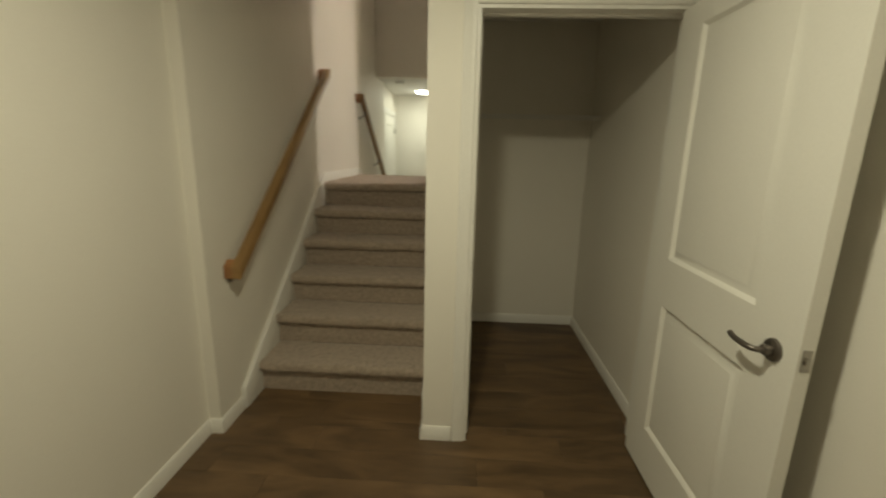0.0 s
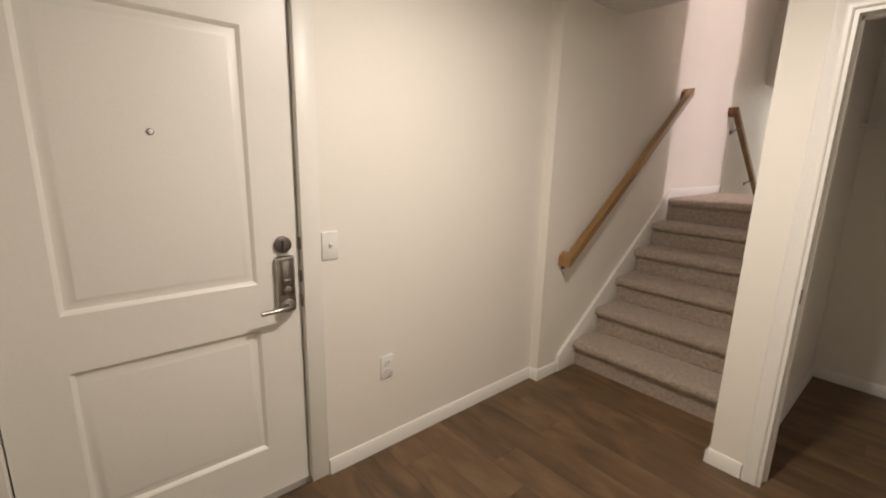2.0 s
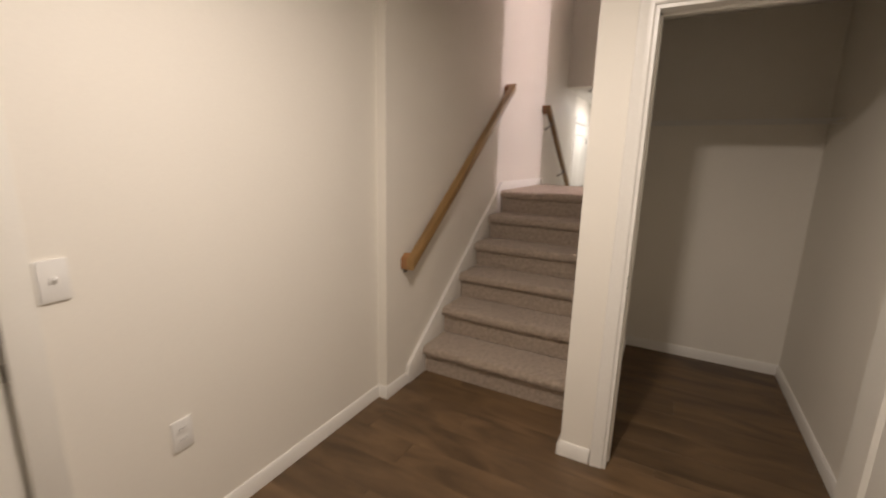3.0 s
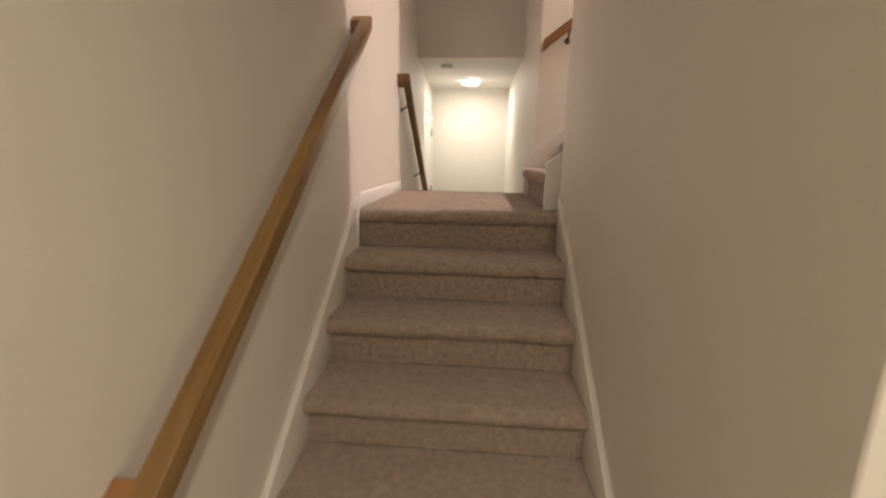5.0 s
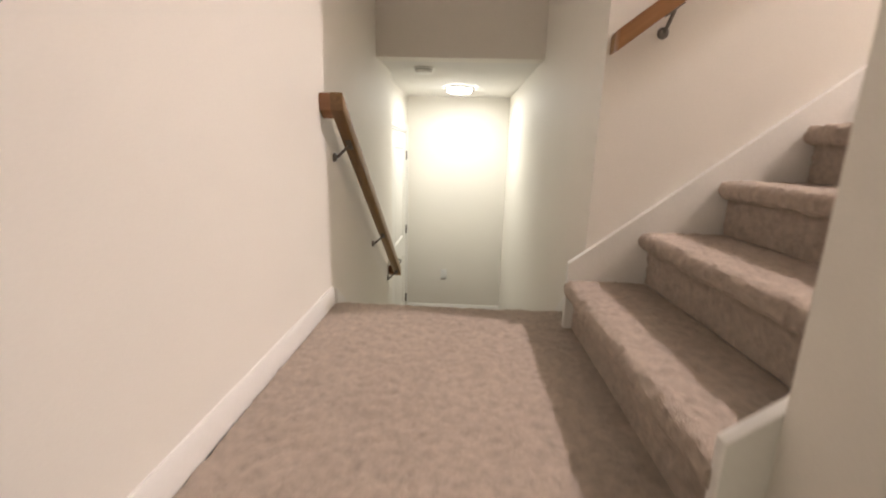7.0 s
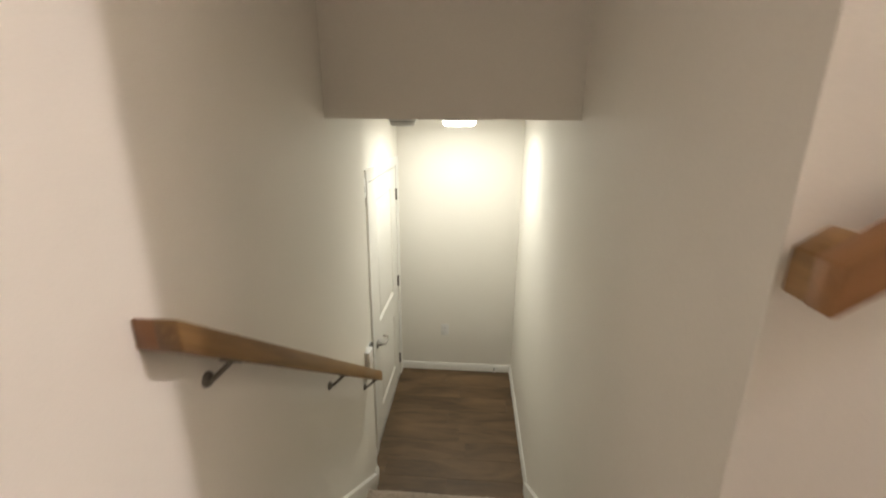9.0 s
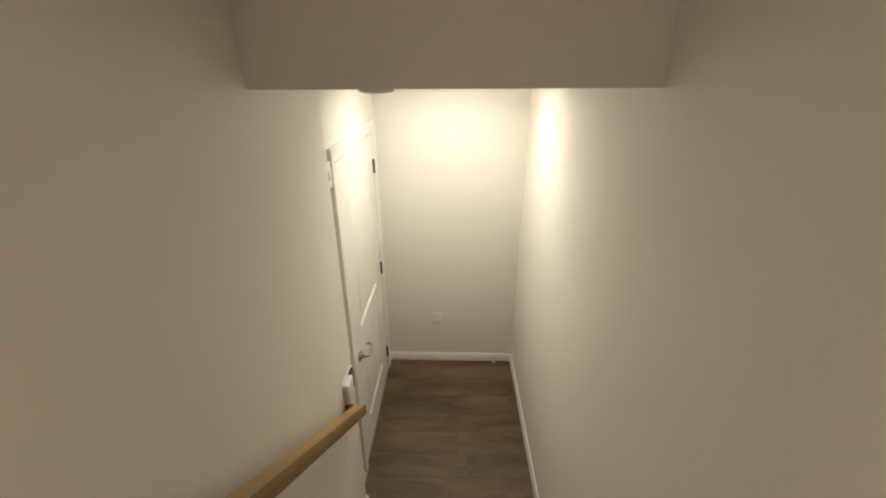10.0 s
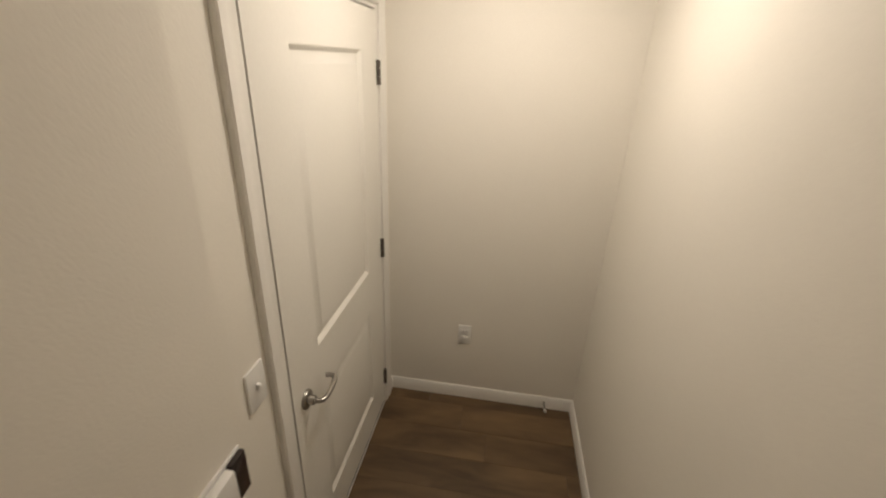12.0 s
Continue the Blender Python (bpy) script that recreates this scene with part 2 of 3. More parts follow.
# ---- stairs ----
def carpet_solid(outline, closing, a, b, step=0.011, fuzz=0.003):
    """Carpet along an outline of (u, z), from side a to side b, with an uneven pile; closed below by the points of closing."""
    pts = [Vector(outline[0])]
    for p in outline[1:]:
        p, q = Vector(p), pts[-1]
        n = max(1, round((p - q).length / step))
        pts += [q.lerp(p, k / n) for k in range(1, n + 1)]
    nw, count = max(2, round((b - a) / step)), len(pts)
    bm = bmesh.new()
    grid = []
    for i, p in enumerate(pts):
        d = (pts[min(i + 1, count - 1)] - pts[max(i - 1, 0)]).normalized()
        nrm = Vector((-d.y, d.x))
        row = []
        for k in range(nw + 1):
            w = a + (b - a) * k / nw
            f = fuzz * (1.2 * noise.noise((w * 9, p.x * 9, p.y * 9)) + 1.6 * noise.noise((w * 38, p.x * 38, p.y * 38)) + random.uniform(-1, 1)) if 0 < i < count - 1 else 0
            row.append(bm.verts.new((w, p.x + nrm.x * f, p.y + nrm.y * f)))
        grid.append(row)
    for r, s in zip(grid, grid[1:]):
        for k in range(nw):
            bm.faces.new((r[k], r[k + 1], s[k + 1], s[k]))
    low = [[bm.verts.new((w, *c)) for c in closing] for w in (a, b)]
    bm.faces.new([r[0] for r in grid] + low[0])
    bm.faces.new(([r[-1] for r in grid] + low[1])[::-1])
    chain = [(grid[-1][0], grid[-1][-1])] + list(zip(*low)) + [(grid[0][0], grid[0][-1])]
    for (p, q), (r, s) in zip(chain, chain[1:]):
        if p is not r:
            bm.faces.new((p, q, s, r))
    return bm


def nosing(u, z, sign):
    """The rounded front of a carpeted step, from under the lip to the top."""
    pts = [(u + sign * 0.040, z - 0.066), (u + sign * 0.016, z - 0.060)]
    for k in range(8):
        a = math.radians(-65 + 155 * k / 7)
        pts.append((u + sign * (0.031 - 0.031 * math.cos(a)), z - 0.033 + 0.033 * math.sin(a)))
    return pts


def step_outline(u, z, sign, run):
    return [(u + sign * 0.044, z - RISE + 0.001)] + nosing(u, z, sign) + [(u + sign * (run + 0.042), z)]


def flight(name, label, first, axis, sign, count, z0, a, b, run):
    """Steps, each a carpeted solid; axis 'y' climbs along y, 'x' along x."""
    ob = thing(name, pose(0, 0, 0), label, "stairs", kind="structure")
    for i in range(count):
        u, z = first + sign * run * i, z0 + RISE * (i + 1)
        out = step_outline(u, z, sign, run)
        far = u + sign * (run + 0.042)
        bm = carpet_solid(out, [(far, z - RISE + 0.001)], a, b)
        if axis == "x":
            for v in bm.verts:
                v.co = (v.co.y, v.co.x, v.co.z)
        part("step", bm, CARPET, ob)
    return ob


flight("stairs_up", "beige carpeted flight of steps rising from the foyer", NOSE_A - 5 * RUN_A, "y", 1, 5, 0, 0.02, XR - 0.02, RUN_A)
flight("stairs_down", "beige carpeted flight of steps descending to the hall", NOSE_D + 5 * 0.257, "y", -1, 5, 0, 0.02, X2 - 0.02, 0.257)
flight("stairs_upper", "beige carpeted flight of steps rising from the landing", 0.945, "x", 1, 9, LAND, YU0 + 0.02, YU1 - 0.02, RUN)
bm = carpet_solid([(NOSE_A + 0.044, LAND - RISE + 0.001)] + nosing(NOSE_A, LAND, 1) + nosing(NOSE_D, LAND, -1)[::-1] + [(NOSE_D - 0.044, LAND - RISE + 0.001)], [], 0.016, X2, step=0.012)
structure("landing_floor", bm, CARPET, "beige carpeted stair landing between the flights", "landing", True)


# skirting boards along the stairs
def sloped_skirt(name, x0, x1, ya, za, yb, zb):
    """A board against a side wall whose top runs from (ya, za) to (yb, zb) and whose foot stands on the floor."""
    prof = [(ya, 0.0), (ya, za), (yb, zb), (yb, zb - 0.30), (ya + (yb - ya) * 0.33, 0.0)]
    return structure(name, prism(prof, "x", x0, x1, 0.003), TRIM, "white painted skirting board along the stairs", "skirting", True)


SL = RISE / RUN
zt = lambda y: LAND + (y - NOSE_A) * RISE / RUN_A + 0.048
zd = lambda y: LAND - (y - NOSE_D) * RISE / 0.257 + 0.05
for x0, x1 in ((0.0, 0.024), (XR - 0.024, XR)):
    sloped_skirt("skirting_up", x0, x1, -0.06, zt(-0.06), 1.45, zt(1.45))
for x0, x1 in ((0.0, 0.024), (X2 - 0.024, X2)):
    sloped_skirt("skirting_down", x0, x1, 4.24, zd(4.24), 2.70, zd(2.70))
for y0, y1, lift in ((YU0, YU0 + 0.026, 0.036), (YU1 - 0.026, YU1, 0.058)):
    su = lambda x: LAND + RISE + (x - 0.945) * (SL + 0.012) + lift
    structure("skirting_upper", prism([(0.955, LAND), (0.955, su(0.955)), (2.95, su(2.95)), (2.95, su(2.95) - 0.35), (1.30, LAND)], "y", y0, y1, 0.003), TRIM, "white painted skirting board along the upper flight", "skirting", True)


# baseboards
def baseboard(x0, y0, x1, y1, side, z=0.0, h=0.075, t=0.014):
    """Along the wall from (x0, y0) to (x1, y1); side: +1 or -1, the way it stands out from the wall."""
    if abs(x1 - x0) > abs(y1 - y0):
        s = side
        bm = prism([(y0, z), (y0, z + h), (y0 + s * t * 0.4, z + h), (y0 + s * t, z + h - 0.014), (y0 + s * t, z)], "x", x0, x1)
    else:
        s = side
        bm = prism([(x0, z), (x0, z + h), (x0 + s * t * 0.4, z + h), (x0 + s * t, z + h - 0.014), (x0 + s * t, z)], "y", y0, y1)
    return structure("baseboard", bm, TRIM, "white painted baseboard along the wall", "baseboard", True)


baseboard(FL, -1.735, FL, -0.284, 1)
baseboard(FL, -3.6, FL, -2.81, 1)
baseboard(FL, -0.27, 0.014, -0.27, -1)
baseboard(0, -0.27, 0, -0.062, 1)
baseboard(XR, -0.235, 1.17, -0.235, -1)
baseboard(XR, -0.249, XR, -0.062, -1)
baseboard(2.166, -0.235, 2.186, -0.235, -1)
baseboard(2.20, -3.6, 2.20, -0.236, -1)
baseboard(FL, -3.6, 2.186, -3.6, 1)
baseboard(1.17, 1.355, 2.165, 1.355, -1)
baseboard(2.165, -0.12, 2.165, 1.34, -1)
baseboard(1.17, -0.12, 1.17, 1.34, 1)
baseboard(0, 1.452, 0, 2.69, 1, LAND)
baseboard(0, 4.242, 0, 4.30, 1)
baseboard(HL, 4.30, HL, 4.465, 1)
baseboard(HL, 5.585, HL, END, 1)
baseboard(HL, END, X2, END, -1)
baseboard(X2, 4.242, X2, END - 0.014, -1)


# ---- doors ----
def ring_panel(u0, u1, v0, v1, y, out):
    """A moulded panel field: a groove round a raised middle. out: -1 faces -y, +1 faces +y."""
    bm, rings = bmesh.new(), []
    for ins, dep in ((0, 0), (0.003, 0.002), (0.013, 0.0135), (0.017, 0.014), (0.044, 0.0015), (0.048, 0.001)):
        yy = y - out * dep
        rings.append([bm.verts.new(p) for p in ((u0 + ins, yy, v0 + ins), (u1 - ins, yy, v0 + ins), (u1 - ins, yy, v1 - ins), (u0 + ins, yy, v1 - ins))])
    for r, s in zip(rings, rings[1:]):
        for k in range(4):
            bm.faces.new((r[k], r[(k + 1) % 4], s[(k + 1) % 4], s[k]))
    bm.faces.new(rings[-1])
    back = [bm.verts.new((v.co.x, y - out * 0.016, v.co.z)) for v in rings[0]]
    for k in range(4):
        bm.faces.new((rings[0][k], rings[0][(k + 1) % 4], back[(k + 1) % 4], back[k]))
    bm.faces.new(back)
    return bm


def panel_door(name, m, w, h, panels, label, thick=0.038):
    """A moulded two-panel door. Its face looks along local -y, local x runs across it."""
    ob = thing(name, m, label, "door", kind="structure")
    (u0, u1, a0, a1), (_, _, b0, b1) = panels
    for x0, x1 in ((0, u0), (u1, w)):
        part("stile", box(x0, x1, 0, thick, 0, h), DOOR, ob)
    for z0, z1 in ((0, a0), (a1, b0), (b1, h)):
        part("rail", box(u0, u1, 0, thick, z0, z1), DOOR, ob)
    for v0, v1 in ((a0, a1), (b0, b1)):
        part("panel", ring_panel(u0, u1, v0, v1, 0, -1), DOOR, ob)
        part("panel", ring_panel(u0, u1, v0, v1, thick, 1), DOOR, ob)
    return ob


def rosette_lever(ob, u, z, toward, mat, curl=True):
    """A lever on a round rose on the face of a door."""
    h = part("door_handle", disc((u, 0, z), (0, -1, 0), 0.032, 0.011, 0.005), mat, ob, "satin nickel lever handle")
    pts = [(u, -0.008, z), (u, -0.045, z), (u + toward * 0.006, -0.055, z), (u + toward * 0.03, -0.060, z), (u + toward * 0.075, -0.058, z - 0.002), (u + toward * 0.105, -0.054, z + 0.003)]
    if curl:
        pts += [(u + toward * 0.117, -0.046, z + 0.004), (u + toward * 0.118, -0.03, z + 0.004), (u + toward * 0.113, -0.018, z + 0.004)]
    lever = part("lever", tube(pts, 0.0085), mat, h)
    part("neck", disc((u, -0.010, z), (0, -1, 0), 0.015, 0.022, 0.004), mat, h)
    return h


def hinge(ob, u, z, mat, h=0.095):
    hg = part("hinge", box(u - 0.012, u + 0.012, -0.004, 0.001, z - h / 2, z + h / 2, bevel=0.001), mat, ob, "dark metal butt hinge")
    for k in range(3):
        part("knuckle", tube([(u, -0.008, z - h / 2 + h * k / 3 + 0.001), (u, -0.008, z - h / 2 + h * (k + 1) / 3 - 0.001)], 0.0075), mat, hg)


def casing(name, opening, z, face, axis, out, wide=0.062, gap=0.006, label="white painted door casing"):
    """Mitred trim round an opening, on a wall face. axis: 'y' runs along y on x = face, 'x' along x on y = face."""
    ob = thing(name, pose(0, 0, 0), label, "trim", kind="structure")
    a, b = opening
    prof = ((0, 0.009), (0.006, 0.013), (0.030, 0.012), (0.046, 0.017), (wide - 0.004, 0.018), (wide, 0.014), (wide, 0.0), (0, 0.0))

    def sweep(pts, outward):
        bm, rings = bmesh.new(), []
        for p, o in zip(pts, outward):
            ring = []
            for s, d in prof:
                u, v = p[0] + o[0] * s, p[1] + o[1] * s
                ring.append(bm.verts.new((face + out * d, u, v) if axis == "y" else (u, face + out * d, v)))
            rings.append(ring)
        n = len(prof)
        for k in range(n):
            bm.faces.new((rings[0][k], rings[0][(k + 1) % n], rings[1][(k + 1) % n], rings[1][k]))
        bm.faces.new(rings[0])
        bm.faces.new(rings[1][::-1])
        return bm
    a, b, top = a - gap, b + gap, z + gap
    part("side_casing", sweep([(a, 0.001), (a, top)], [(-1, 0), (-1, 1)]), TRIM, ob)
    part("side_casing", sweep([(b, 0.001), (b, top)], [(1, 0), (1, 1)]), TRIM, ob)
    part("head_casing", sweep([(a, top), (b, top)], [(-1, 1), (1, 1)]), TRIM, ob)
    return ob


# front door, closed
w = 0.905
door = panel_door("door_1", pose(-0.094, -2.725, 0.012, 0, 0, 90), w, 2.018, ((0.165, 0.74, 0.222, 0.755), (0.165, 0.74, 0.943, 1.868)), "closed white two-panel front door with keypad lock")
frame_1 = thing("door_frame", pose(0, 0, 0), "white painted steel frame of the front door", "trim", kind="structure")
part("jamb", box(-0.26, FL + 0.004, -1.815, -1.737, 0, 2.10, bevel=0.002), DOOR, frame_1)
part("jamb", box(-0.26, FL + 0.004, -2.808, -2.730, 0, 2.10, bevel=0.002), DOOR, frame_1)
part("head", box(-0.26, FL + 0.003, -2.729, -1.816, 2.034, 2.10, bevel=0.002), DOOR, frame_1)
part("stop", box(-0.16, -0.136, -2.729, -1.816, 0.012, 2.033), TRIM, frame_1)
part("threshold", box(-0.20, -0.060, -2.729, -1.816, 0.0, 0.011, bevel=0.003), NICKEL, frame_1, "metal threshold strip")
for z in (1.103, 0.965, 0.86):
    part("strike_plate", box(-0.088, -0.0785, -1.822, -1.812, z - 0.024, z + 0.024, bevel=0.001), DARKMETAL, frame_1, "dark metal strike plate")
u = 0.842
bolt = part("deadbolt", disc((u, 0, 1.09), (0, -1, 0), 0.034, 0.016, 0.006), DARKMETAL, door, "dark round deadbolt turn")
part("thumb_turn", box(u - 0.006, u + 0.006, -0.034, -0.014, 1.07, 1.112, bevel=0.003), DARKMETAL, bolt)
lock = part("lock_body", box(u - 0.038, u + 0.038, -0.032, 0, 0.815, 1.048, bevel=0.014), NICKEL, door, "satin nickel electronic lock body")
part("lock_cover", box(u - 0.017, u + 0.017, -0.038, -0.030, 0.93, 1.03, bevel=0.006), NICKEL, lock)
part("thumb_turn", box(u - 0.016, u + 0.016, -0.046, -0.030, 0.945, 0.957, bevel=0.003), NICKEL, lock)
part("cover_plate", box(u - 0.026, u + 0.026, -0.035, -0.031, 0.89, 1.038, bevel=0.002), DARKMETAL, lock)
part("lock_button", disc((u, -0.034, 0.912), (0, -1, 0), 0.017, 0.010, 0.004), NICKEL, lock)
part("lock_base", disc((u, -0.028, 0.848), (0, -1, 0), 0.029, 0.016, 0.005), NICKEL, lock)
part("lever", tube([(u, -0.03, 0.848), (u, -0.062, 0.848), (u - 0.01, -0.068, 0.847), (u - 0.06, -0.068, 0.845), (u - 0.115, -0.066, 0.842)], 0.0085), NICKEL, lock)
part("peephole", disc((0.45, 0.004, 1.499), (0, -1, 0), 0.0105, 0.008, 0.003, 20), DARKMETAL, door, "small metal peephole")
# the lens's bright spot of light is put in as white plastic
part("lens", disc((0.45, -0.003, 1.499), (0, -1, 0), 0.0075, 0.003, 0.002, 20), PLASTIC, scene.objects["peephole"], "peephole lens with its bright spot painted white")

# closet door, standing open
door = panel_door("door_2", pose(2.052, -0.222, 0.012, 0, 0, -90), 0.885, 1.985, ((0.165, 0.70, 0.218, 0.805), (0.165, 0.70, 1.005, 1.90)), "white two-panel closet door standing open")
rosette_lever(door, 0.803, 0.916, -1, DARKMETAL, False)
part("latch", box(0.8845, 0.8865, 0.008, 0.031, 0.895, 0.955, bevel=0.0008), NICKEL, door, "nickel latch plate on the door edge")
part("latch_bolt", box(0.885, 0.894, 0.013, 0.026, 0.915, 0.935, bevel=0.003), NICKEL, door)
frame_2 = thing("door_frame", pose(0, 0, 0), "white painted jamb of the closet opening", "trim", kind="structure")
part("jamb", box(1.2352, 1.249, -0.238, -0.117, 0, 2.001), TRIM, frame_2)
part("jamb", box(2.090, 2.1038, -0.238, -0.117, 0, 2.001), TRIM, frame_2)
part("head", box(1.2352, 2.1038, -0.238, -0.117, 2.001, 2.0148), TRIM, frame_2)
part("stop", box(1.249, 1.259, -0.175, -0.145, 0, 2.0), TRIM, frame_2)
part("stop", box(1.249, 2.090, -0.175, -0.145, 1.991, 2.0008), TRIM, frame_2)
part("strike_plate", box(1.2485, 1.2505, -0.232, -0.205, 0.89, 0.95), DARKMETAL, frame_2, "dark strike plate")
casing("closet_casing", (1.2352, 2.1038), 2.0148, -0.235, "x", -1, wide=0.058, gap=0.001)

# hall door, closed
door = panel_door("door_3", pose(-0.0475, 4.575, 0.030, 0, 0, 90), 0.915, 1.955, ((0.19, 0.73, 0.182, 0.704), (0.19, 0.73, 0.907, 1.812)), "closed white two-panel hall door with lever")
rosette_lever(door, 0.073, 0.787, 1, NICKEL, True)
for z in (0.164, 0.948, 1.732):
    hinge(door, 0.921, z, DARKMETAL)
# no real sweep: black strip for the shade in the gap under the door
part("sweep", box(0.002, 0.913, 0.001, 0.030, -0.0145, -0.0005), GAP_SHADE, door, "black strip under the door, standing in for gap shade")
frame_3 = thing("door_frame", pose(0, 0, 0), "white painted jamb of the hall door", "trim", kind="structure")
part("jamb", box(-0.2, HL + 0.002, 4.5502, 4.566, 0, 1.992), TRIM, frame_3)
part("jamb", box(-0.2, HL + 0.002, 5.494, 5.5098, 0, 1.992), TRIM, frame_3)
part("head", box(-0.2, HL + 0.002, 4.5502, 5.5098, 1.992, 2.0048), TRIM, frame_3)
# stop coloured black so that the gaps round the door look shaded
part("stop", box(-0.13, -0.1, 4.566, 5.494, 0.016, 1.9915), GAP_SHADE, frame_3, "stop sheet behind the door, black as shade in the gaps")
part("threshold", box(-0.16, HL + 0.004, 4.566, 5.494, 0.0, 0.015, bevel=0.003), PLASTIC, frame_3, "pale threshold strip")
# added black strip: the shade deep in the gap beside the door
part("gap_fill", box(-0.085, -0.056, 4.5665, 4.5745, 0.016, 1.9915), GAP_SHADE, frame_3, "black strip in the door gap, standing in for its shade")
casing("hall_casing", (4.5502, 5.5098), 2.0048, HL, "y", 1, wide=0.066, gap=0.002)


# ---- handrails ----
def handrail(m, length_u, slope, brackets, label, mat, back):
    """A rectangular oak rail standing off the wall. Local x runs along the wall, local y out from it, z up. Both ends return to the wall."""
    ob = thing("handrail", m, label, "handrail", "oak handrails on the stair walls")
    d, half, hh = 0.067, 0.025, 0.033
    zs = lambda u: slope * u
    bm = prism([(0, zs(0) - hh), (0, zs(0) + hh), (length_u, zs(length_u) + hh), (length_u, zs(length_u) - hh)], "y", d - half, d + half)
    bmesh.ops.bevel(bm, geom=list(bm.edges), offset=0.0045, segments=2, affect="EDGES", profile=0.5)
    part("rail", bm, mat, ob)
    s = 1 if length_u > 0 else -1
    for u, k in ((0, 1), (length_u, -1)):
        e = u + k * s * 0.042
        g = u + k * s * 0.0012
        bm = prism([(g, zs(g) - hh + 0.001), (g, zs(g) + hh - 0.001), (e, zs(e) + hh - 0.001), (e, zs(e) - hh + 0.001)], "y", 0.0005, d)
        bmesh.ops.bevel(bm, geom=list(bm.edges), offset=0.004, segments=2, affect="EDGES", profile=0.5)
        part("return", bm, back, ob, "mitred wooden return to the wall")
    for u in brackets:
        z = zs(u) - hh
        b = part("bracket", disc((u, 0.0, z - 0.055), (0, 1, 0), 0.019, 0.013, 0.010, 20), DARKMETAL, ob, "dark metal rail bracket")
        part("arm", tube([(u, 0.004, z - 0.055), (u, 0.018, z - 0.052), (u, d - 0.012, z - 0.016), (u, d, z - 0.003)], 0.0062), DARKMETAL, b)
        bm = box(-0.03, 0.03, -0.012, 0.012, -0.004, 0.002, bevel=0.001)
        bmesh.ops.transform(bm, matrix=pose(u, d, z - 0.001, 0, -math.degrees(math.atan(slope)), 0), verts=bm.verts)
        part("saddle", bm, DARKMETAL, b)
    return ob


# left wall: out from the wall is +x, so local x runs along -y
handrail(pose(0, 1.47, 2.03, 0, 0, -90), 1.60, -SL, (0.055, 1.545), "honey oak handrail on the wall beside the rising stairs", OAK_RISING, OAK_X)
handrail(pose(0, 4.17, 0.878, 0, 0, -90), 1.555, 0.713, (0.08, 0.63, 1.385), "honey oak handrail on the wall beside the descending stairs", OAK_FALLING, OAK_X)
handrail(pose(2.9, YU1, 3.60, 0, 0, 180), 1.87, -0.763, (0.12, 0.95, 1.70), "reddish oak handrail on the wall of the upper flight", OAK_UPPER, OAK_Y)


# ---- fixtures ----
def wall_plate(name, m, w, h, label, category):
    ob = thing(name, m, label, category)
    part("plate", box(-w / 2, w / 2, -0.0075, 0, -h / 2, h / 2, bevel=0.0025), PLASTIC, ob)
    return ob


def light_switch(m, label):
    ob = wall_plate("light_switch", m, 0.072, 0.117, label, "switch")
    part("toggle", prism([(-0.0065, -0.012), (-0.020, 0.006), (-0.016, 0.011), (-0.0065, 0.010)], "x", -0.005, 0.005, 0.001), PLASTIC, ob)
    for z in (-0.043, 0.043):
        part("screw", disc((0, -0.006, z), (0, -1, 0), 0.003, 0.001, 0.0004, 12), GREYPLASTIC, ob)


def outlet(m, label):
    ob = wall_plate("wall_outlet", m, 0.072, 0.117, label, "outlet")
    for z in (-0.021, 0.021):
        r = part("receptacle", box(-0.017, 0.017, -0.0085, -0.006, z - 0.014, z + 0.014, bevel=0.001), PLASTIC, ob)
        for x in (-0.007, 0.007):
            part("slot", box(x - 0.0012, x + 0.0012, -0.0090, -0.0084, z - 0.001, z + 0.008), SLOT, r)
    part("screw", disc((0, -0.006, 0), (0, -1, 0), 0.003, 0.001, 0.0004, 12), GREYPLASTIC, ob)


light_switch(pose(FL, -1.698, 1.083, 0, 0, 90), "white toggle light switch beside the front door")
outlet(pose(FL, -1.42, 0.445, 0, 0, 90), "white wall outlet low on the foyer wall")
light_switch(pose(HL, 4.422, 1.068, 0, 0, 90), "white toggle light switch beside the hall door")
outlet(pose(0.376, END, 0.436), "white wall outlet low on the hall end wall")

ob = thing("wall_alarm", pose(HL, 4.405, 1.972, 0, 0, 90), "small white wall chime with a grey drop shape", "alarm")
part("body", box(-0.036, 0.036, -0.022, 0, -0.058, 0.058, bevel=0.005), PLASTIC, ob)
part("emblem", prism([(-0.018, -0.02), (0.018, -0.02), (0.012, 0.002), (0.0, 0.022), (-0.012, 0.002)], "y", -0.0235, -0.0215), GREYPLASTIC, ob, "grey drop-shaped mark")

ob = thing("thermostat", pose(0, 4.195, 0.998, 0, 0, 90), "white box thermostat with a dark side panel", "thermostat")
part("plate", box(-0.072, 0.072, -0.006, 0, -0.058, 0.058, bevel=0.002), PLASTIC, ob)
part("cover", box(-0.066, 0.020, -0.030, -0.006, -0.052, 0.052, bevel=0.006), PLASTIC, ob)
part("panel", box(0.021, 0.068, -0.020, -0.006, -0.054, 0.054, bevel=0.003), BLACK, ob, "dark glossy panel")

ob = thing("smoke_detector", pose(0.26, 4.08, 2.37, 180, 0, 0), "white round smoke detector on the hall ceiling", "smoke detector")
part("base", disc((0, 0, 0), (0, 0, 1), 0.068, 0.012, 0.002), PLASTIC, ob)
part("cover", disc((0, 0, 0.011), (0, 0, 1), 0.060, 0.026, 0.012), PLASTIC, ob)
part("vent", disc((0, 0, 0.013), (0, 0, 1), 0.0612, 0.006, 0.001), GREYPLASTIC, ob)


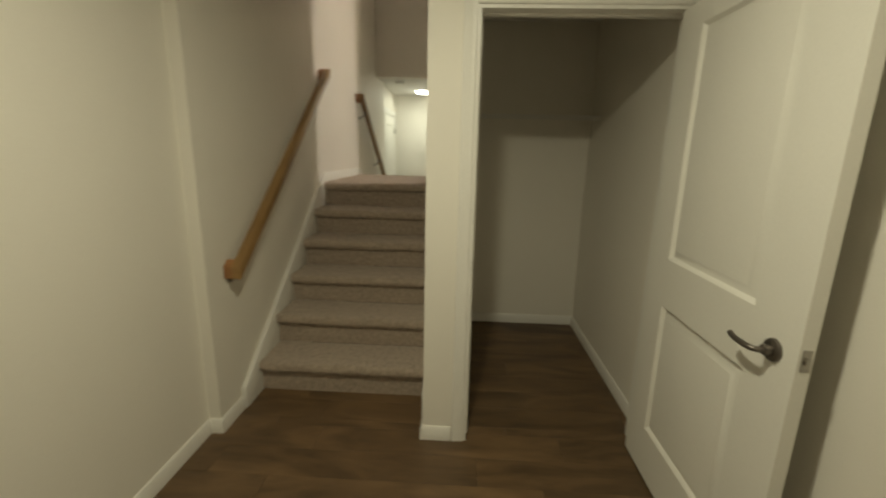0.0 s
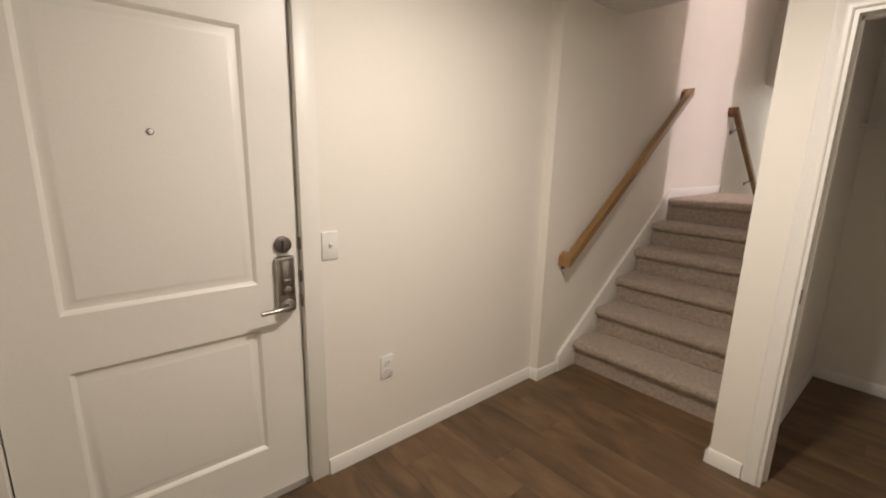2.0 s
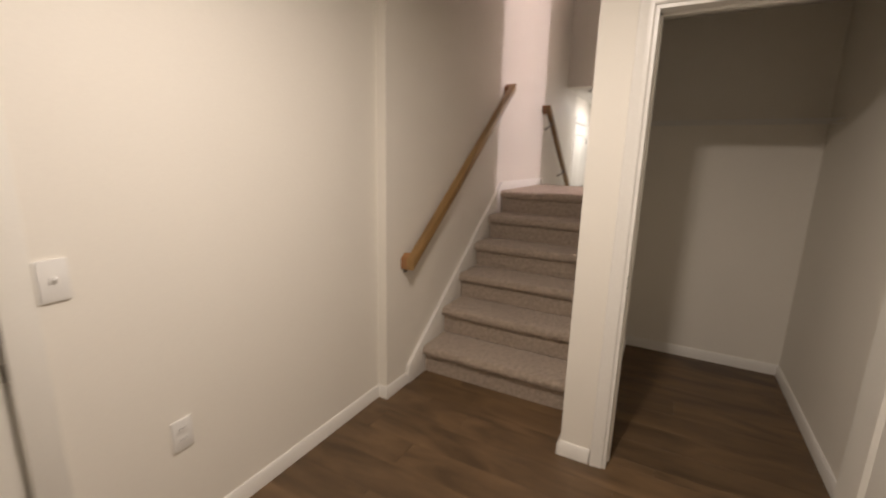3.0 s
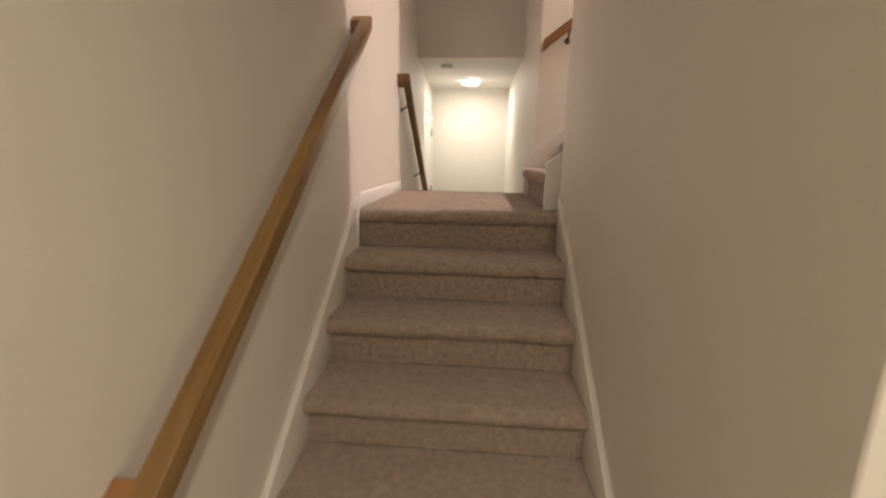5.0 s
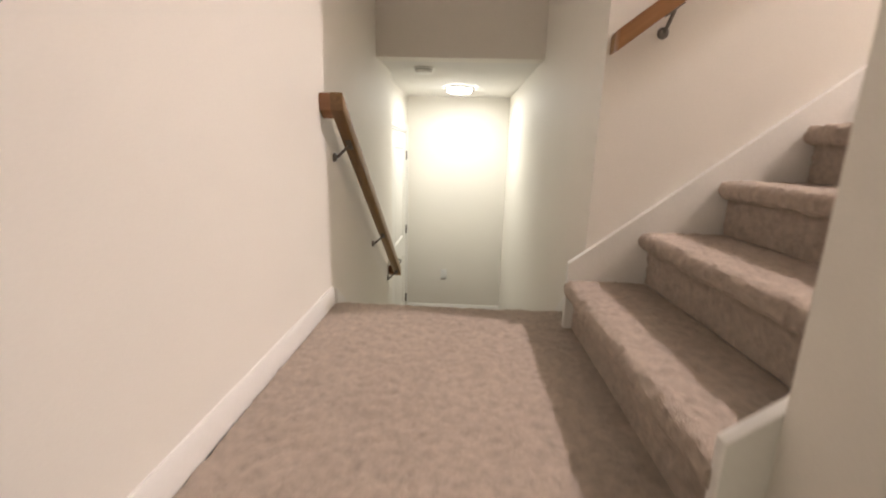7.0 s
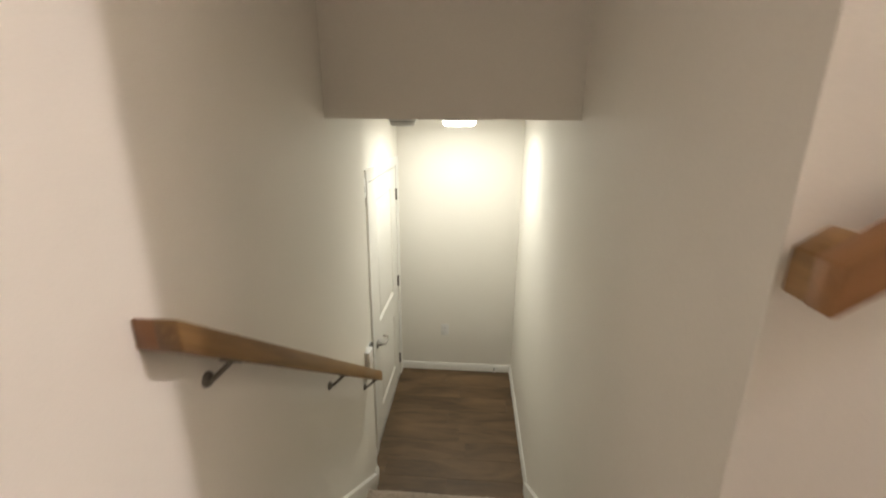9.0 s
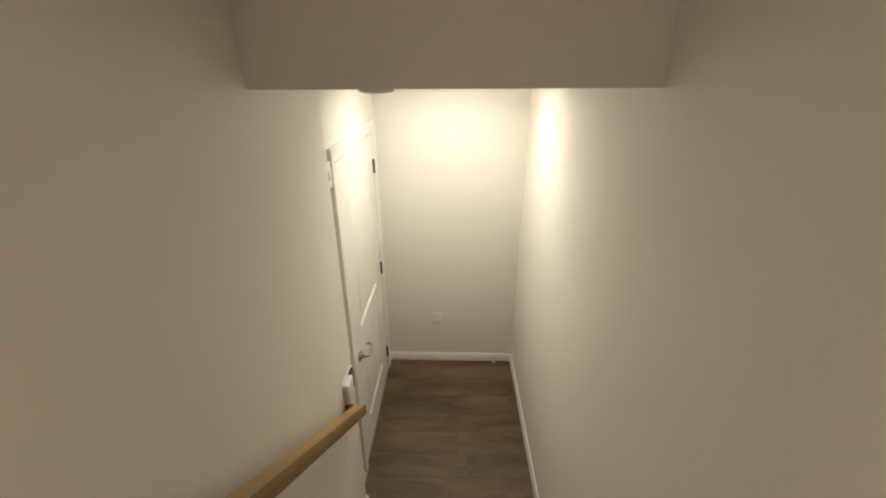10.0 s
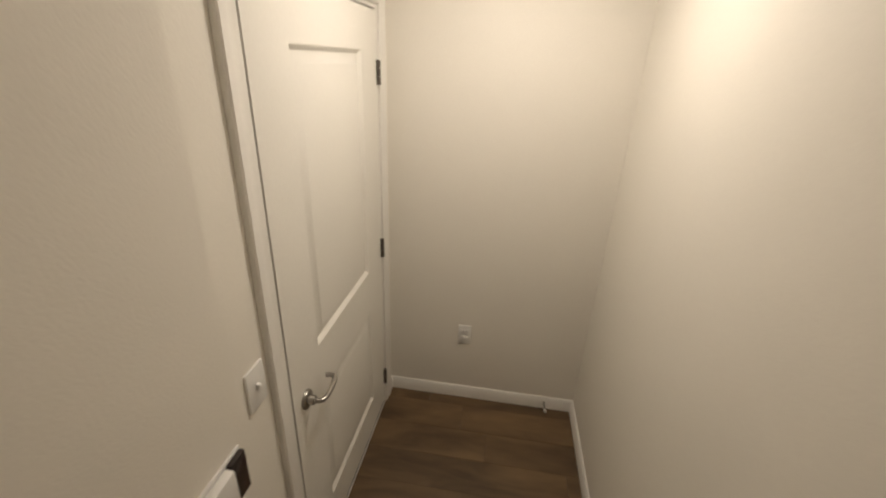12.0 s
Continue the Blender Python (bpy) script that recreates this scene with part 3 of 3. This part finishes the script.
def ceiling_light(place, label, mat):
    ob = thing("ceiling_light", pose(*place, 180, 0, 0), label, "ceiling light", "flush ceiling lights")
    part("pan", disc((0, 0, 0), (0, 0, 1), 0.122, 0.014, 0.004), PLASTIC, ob)
    part("diffuser", disc((0, 0, 0.012), (0, 0, 1), 0.112, 0.032, 0.024), mat, ob, "lit frosted diffuser")


ceiling_light(FOYER_LAMP, "lit white flush light on the foyer ceiling", GLOW)
ceiling_light(HALL_LAMP, "lit white flush light on the hall ceiling", HALL_GLOW)
ceiling_light(UPPER_LAMP, "lit white flush light on the upper ceiling", GLOW)

ob = thing("door_stop", pose(0.86, END - 0.014, 0.045), "small spring door stop on the baseboard", "door stop")
part("spring", tube([(0, 0, 0), (0, -0.03, 0), (0, -0.06, 0)], 0.006), NICKEL, ob)
part("tip", tube([(0, -0.058, 0), (0, -0.072, 0)], 0.008), PLASTIC, ob)

ob = thing("closet_shelf", pose(0, 0, 0), "white wire closet shelf with hanging edge", "shelf")
for k in range(5):
    y = 1.348 - 0.075 * k
    part("wire", tube([(1.172, y, 1.70), (2.163, y, 1.70)], 0.003, 6), PLASTIC, ob)
part("front_lip", tube([(1.172, 1.048, 1.672), (2.163, 1.048, 1.672)], 0.003, 6), PLASTIC, ob)
for k in range(38):
    x = 1.185 + 0.026 * k
    part("cross_wire", tube([(x, 1.352, 1.704), (x, 1.047, 1.704), (x, 1.047, 1.674)], 0.0018, 5), PLASTIC, ob)

# ---- plank floors ----
PW, PL = 0.18, 1.22


def plank_floor(name, label, x0, x1, y0, y1, seed):
    ob = tagged(new(name, mesh_of(name, box(x0, x1, y0, y1, -0.1, -0.006), SUBFLOOR)), label, "floor", kind="structure")
    rnd, y = random.Random(seed), y0
    while y < y1 - 0.002:
        ye = min(y + PW, y1)
        x = x0 - rnd.uniform(0, PL)
        while x < x1:
            a, b = max(x, x0), min(x + PL, x1)
            if b - a > 0.01:
                bm = box(a + 0.0004, b - 0.0004, y + 0.0004, ye - 0.0004, -0.006, 0.0)
                bmesh.ops.bevel(bm, geom=[e for e in bm.edges if all(v.co.z > -0.001 for v in e.verts)], offset=0.0005, segments=1, affect="EDGES")
                part("plank", bm, PLANK, ob, smooth=False)
            x += PL
        y = ye
    return ob


plank_floor("floor_foyer", "dark brown wood-look vinyl plank floor in the foyer", -0.08, 2.20, -3.6, -0.12, 3)
plank_floor("floor_stair_foot", "dark brown vinyl planks at the foot of the stairs", 0.0, XR, -0.12, 0.20, 5)
plank_floor("floor_closet", "dark brown wood-look vinyl planks in the closet", 1.17, 2.165, -0.12, 1.355, 8)
plank_floor("floor_hall", "dark brown wood-look vinyl plank floor in the hall", HL, X2, 3.94, END, 11)
